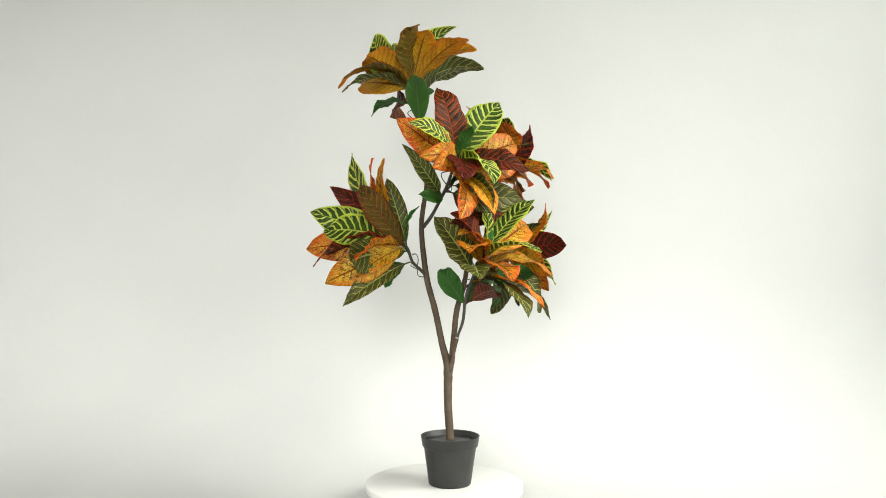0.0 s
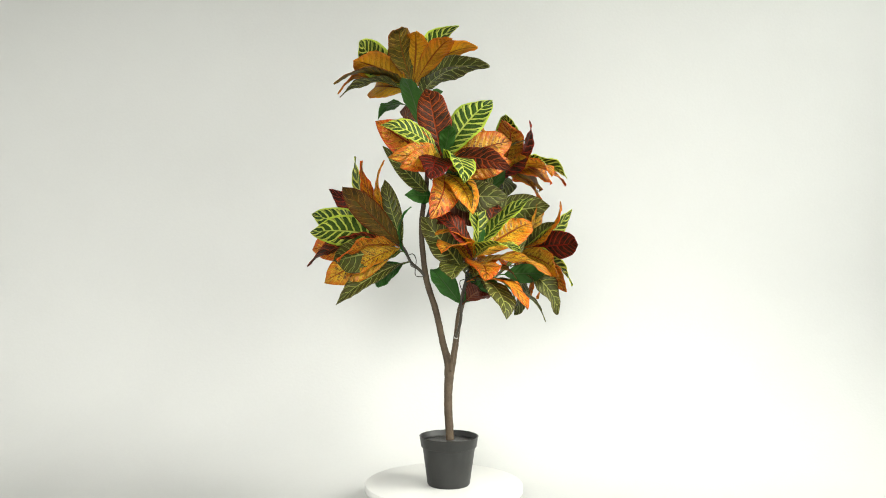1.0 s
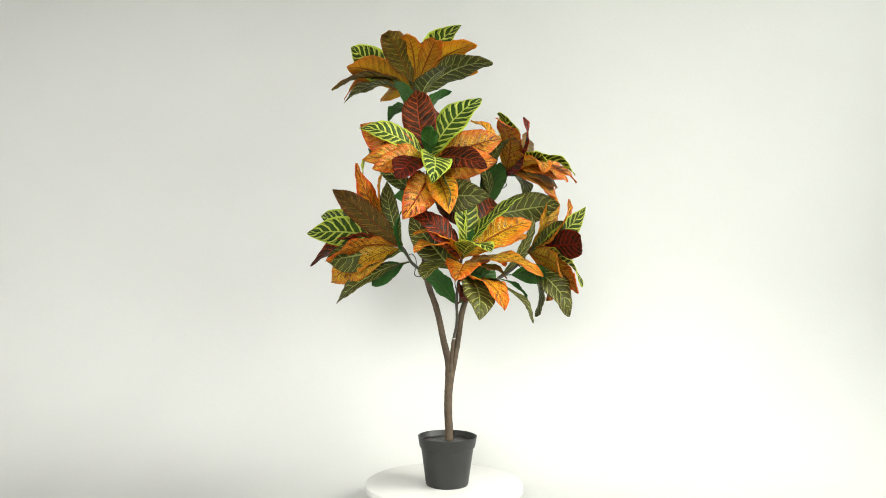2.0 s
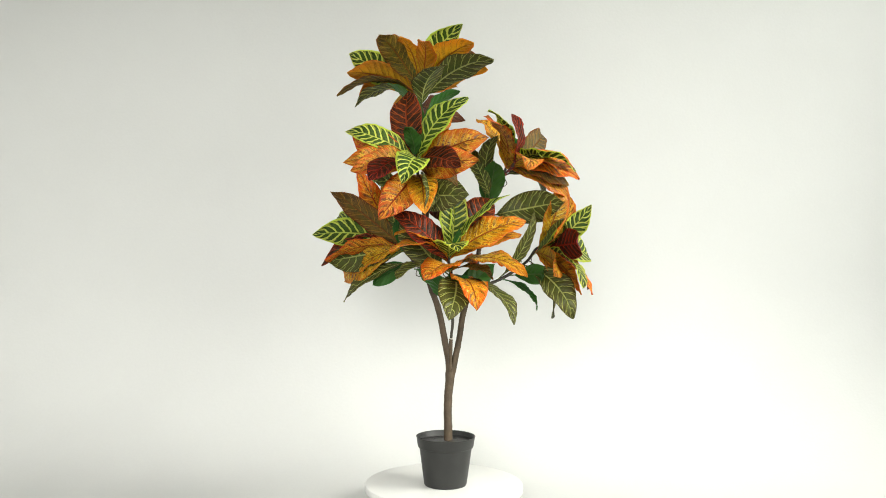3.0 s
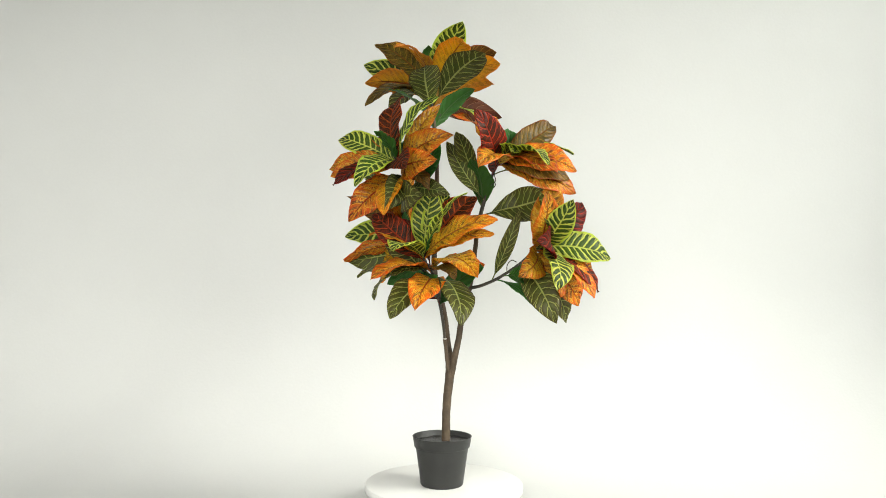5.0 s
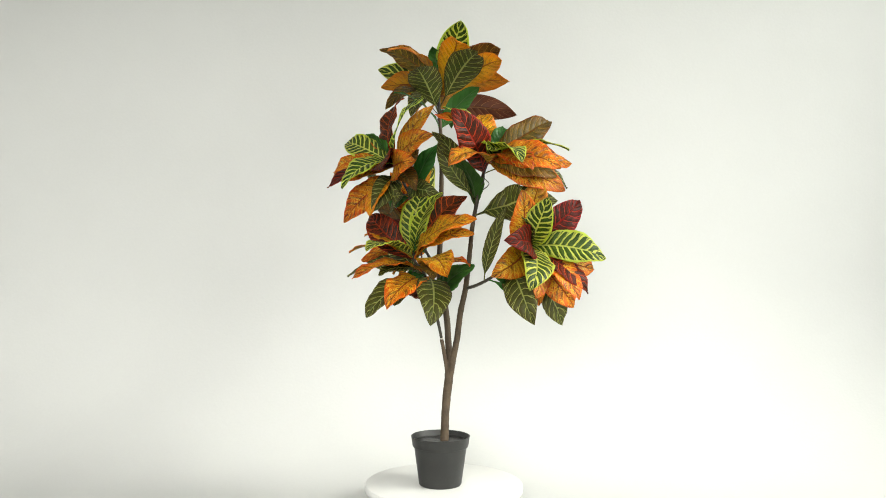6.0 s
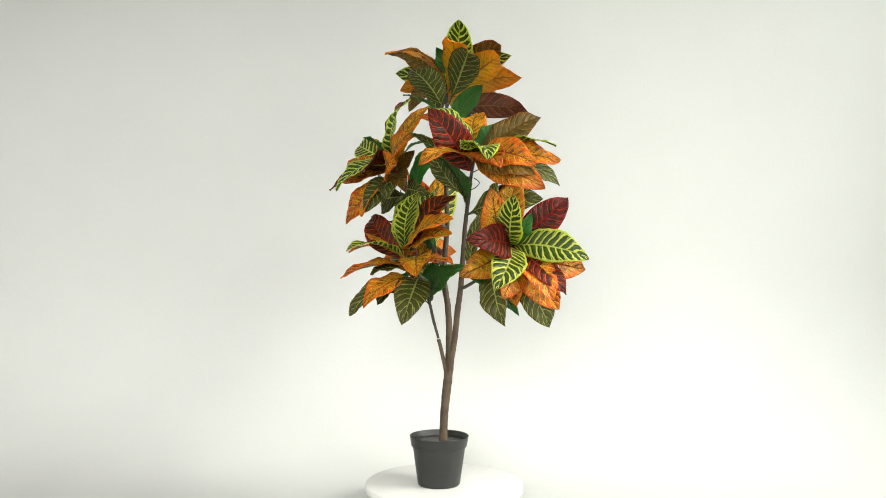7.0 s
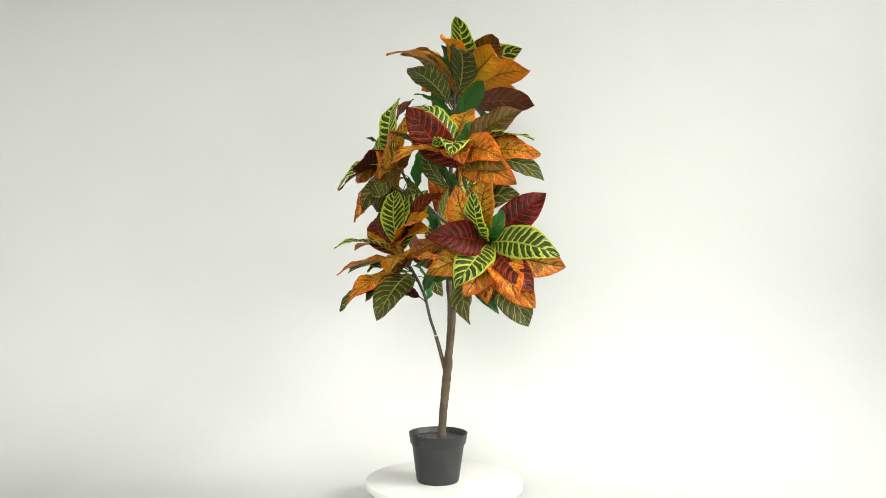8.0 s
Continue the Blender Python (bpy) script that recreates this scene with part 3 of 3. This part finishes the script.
    c.leaf("brown", 60, -12, 0.180, 0.017, 0.13, roll=36)

    c = Cluster(thing, (0.095, -0.084, 0.59), -15, 70, [(0.014, 0.003, 0.3, 0.0038), (0.03, -0.01, 0.37, 0.0036), (0.046, -0.021, 0.421, 0.0038), (0.052, -0.035, 0.48, 0.004), (0.075, -0.06, 0.545, 0.004)], "dark twig with a whorl of printed cloth leaves")
    c.leaf("lime", 24, 46, 0.208, 0.003, 0.08, width=0.064)
    c.leaf("red", 76, 52, 0.202, 0.012, 0.12, roll=27)
    c.leaf("lime", 111, 82, 0.170, 0.008, 0.11, roll=12)
    c.leaf("lime", 110, 69, 0.182, 0.013, 0.12, roll=38)
    c.leaf("red", -118, 42, 0.180, 0.020, 0.13, roll=-37)
    c.leaf("orange", -112, 31, 0.155, 0.023, 0.14)
    c.leaf("orange", -101, 11, 0.174, 0.029, 0.16, flat=0.9)
    c.leaf("lime", -40, 8, 0.176, 0.012, 0.12, flat=0.9)
    c.leaf_to("orange", (0.156, -0.233, 0.531), 0.06, 0.15, stalk=0.05, flat=0.5)
    c.leaf_to("orange", (0.24, -0.148, 0.474), 0.085, 0.14, stalk=0.05)
    c.leaf_to("orange", (0.275, -0.012, 0.546), 0.05, 0.16, stalk=0.05, width=0.084)
    c.leaf("orange", 46, 28, 0.210, 0.012, 0.12, roll=33)
    c.leaf_to("orange", (0.206, 0.053, 0.64), 0.015, 0.13, roll=27, width=0.07)
    c.leaf_to("dark", (0.2, -0.197, 0.447), 0.075, 0.14, roll=-7, stalk=0.14)
    c.leaf_to("dark", (0.272, -0.043, 0.437), 0.075, 0.14, roll=-24, stalk=0.14)
    c.leaf("green", 55, 43, 0.152, 0.150, 0.14, roll=41, stalk=0.04)
    c.leaf("dark", -88, 0, 0.193, 0.070, 0.14, stalk=0.14, flat=0.9)
    c.leaf("green", -136, 48, 0.131, 0.150, 0.10, roll=75, stalk=0.03)
    c.leaf("maroon", -54, 16, 0.143, 0.150, 0.13, roll=-33, stalk=0.14)
    c.leaf("dark", -143, 50, 0.194, 0.070, 0.14, roll=-71, width=0.085, stalk=0.14)
    c.leaf("dark", -35, -21, 0.150, 0.080, 0.14, stalk=0.14)
    c.leaf("green", 34, 73, 0.074, 0.004, 0.09)
    c.leaf("maroon", -129, 55, 0.160, 0.050, 0.14, roll=76, stalk=0.14)
    c.leaf("dark", -72, -2, 0.115, 0.055, 0.1, width=0.055, stalk=0.1)
    c.leaf("brown", 12, -4, 0.12, 0.05, 0.1, width=0.06, stalk=0.08)
    c.leaf("green", -34, -16, 0.1, 0.065, 0.1, width=0.05, stalk=0.1)
    c.leaf("orange", 60, 4, 0.14, 0.04, 0.12, width=0.06)

    c = Cluster(thing, (0.17, 0.195, 0.61), 35, 10, [(0.048, 0.05, 0.503, 0.005), (0.08, 0.075, 0.513, 0.0042), (0.114, 0.11, 0.535, 0.004), (0.145, 0.155, 0.573, 0.0038)], "dark twig with a whorl of printed cloth leaves")
    c.leaf("lime", 76, -7, 0.186, 0.009, 0.11)
    c.leaf("red", 93, 40, 0.179, 0.017, 0.13)
    c.leaf_to("lime", (0.304, 0.214, 0.717), 0.006, 0.10, roll=-75, width=0.07)
    c.leaf("orange", 25, 69, 0.174, 0.017, 0.13, roll=-47)
    c.leaf("orange", -12, 43, 0.177, 0.013, 0.12, roll=-44)
    c.leaf_to("red", (0.336, 0.129, 0.622), 0.013, 0.12)
    c.leaf_to("orange", (0.285, 0.095, 0.54), 0.03, 0.14)
    c.leaf_to("lime", (0.315, 0.18, 0.518), 0.012, 0.12, roll=19)
    c.leaf_to("orange", (0.292, 0.188, 0.49), 0.025, 0.13)
    c.leaf_to("orange", (0.222, 0.21, 0.476), 0.03, 0.12, roll=30)
    c.leaf_to("orange", (0.165, 0.304, 0.463), 0.03, 0.13, roll=28)
    c.leaf_to("orange", (0.259, 0.297, 0.492), 0.02, 0.12)
    c.leaf("red", 61, -32, 0.183, 0.012, 0.12)
    c.leaf("orange", 101, -15, 0.189, 0.023, 0.14, roll=11)
    c.leaf("dark", 15, -41, 0.192, 0.080, 0.14, roll=63, stalk=0.14)
    c.leaf_to("dark", (0.136, 0.28, 0.418), 0.06, 0.14, stalk=0.14)
    c.leaf("green", 2, 2, 0.127, 0.130, 0.14, roll=-12, stalk=0.14)
    c.leaf("dark", 18, 58, 0.204, 0.160, 0.14, roll=-69, stalk=0.14, width=0.035)
    c.leaf("green", 68, -33, 0.143, 0.150, 0.14, width=0.032, stalk=0.14)
    c.leaf("dark", 2, 41, 0.150, 0.050, 0.12, roll=49, stalk=0.14, width=0.045)
    c.leaf("green", 52, 49, 0.098, 0.009, 0.11)
    c.leaf("green", 88, 35, 0.071, 0.019, 0.13)

    c = Cluster(thing, (-0.113, -0.059, 0.614), -155, 29, [(-0.046, -0.016, 0.53, 0.005), (-0.065, -0.022, 0.55, 0.0042), (-0.085, -0.033, 0.57, 0.004)], "dark twig with a whorl of printed cloth leaves")
    c.leaf("lime", 168, 59, 0.275, 0.007, 0.10)
    c.leaf("orange", -133, 60, 0.238, 0.006, 0.10, roll=-25, width=0.078)
    c.leaf("orange", 166, 73, 0.233, 0.011, 0.12, width=0.055)
    c.leaf("dark", 180, 73, 0.185, 0.020, 0.12, roll=74, stalk=0.07, width=0.05)
    c.leaf("green", -87, 66, 0.149, 0.060, 0.13, width=0.034, stalk=0.14)
    c.leaf("lime", -170, 19, 0.241, 0.001, 0.07, roll=-45)
    c.leaf_to("lime", (-0.289, -0.209, 0.641), 0.003, 0.10, roll=30)
    c.leaf("red", -168, 38, 0.230, 0.001, 0.06, roll=26, width=0.060)
    c.leaf_to("brown", (-0.21, -0.211, 0.754), 0.02, 0.03, roll=-30, width=0.066)
    c.leaf("orange", 179, -2, 0.249, 0.007, 0.15, roll=-46)
    c.leaf("red", -158, -9, 0.239, 0.007, 0.10, roll=40)
    c.leaf("orange", -167, -24, 0.221, 0.014, 0.18, roll=-63)
    c.leaf("orange", -122, -10, 0.206, 0.012, 0.12, width=0.060)
    c.leaf("dark", -152, -15, 0.164, 0.030, 0.12, roll=-63, stalk=0.07)
    c.leaf("dark", -130, -10, 0.209, 0.020, 0.12, roll=69, stalk=0.07)
    c.leaf("dark", -147, -28, 0.221, 0.060, 0.13, roll=-50, width=0.062, stalk=0.14)
    c.leaf("orange", -146, -27, 0.164, 0.016, 0.13, roll=-64, width=0.050)
    c.leaf("green", -131, -30, 0.124, 0.060, 0.14, roll=58, stalk=0.14)
    return thing


room()
backdrop()
disc = turntable()
croton = plant()


def motions():
    """The turntable turns clockwise, seen from above, and carries the plant, which stands a little off its centre."""
    rate = -14.517
    times = [0.5 * i for i in range(17)]
    turn = [(t, rate * t) for t in times]
    walk(disc, [(t, pose(0, 0, -FLOOR, 0, 0, a)) for t, a in turn])
    walk(croton, [(t, pose(0, 0, 0, 0, 0, a) @ pose(POT_X, POT_Y, 0)) for t, a in turn])


motions()
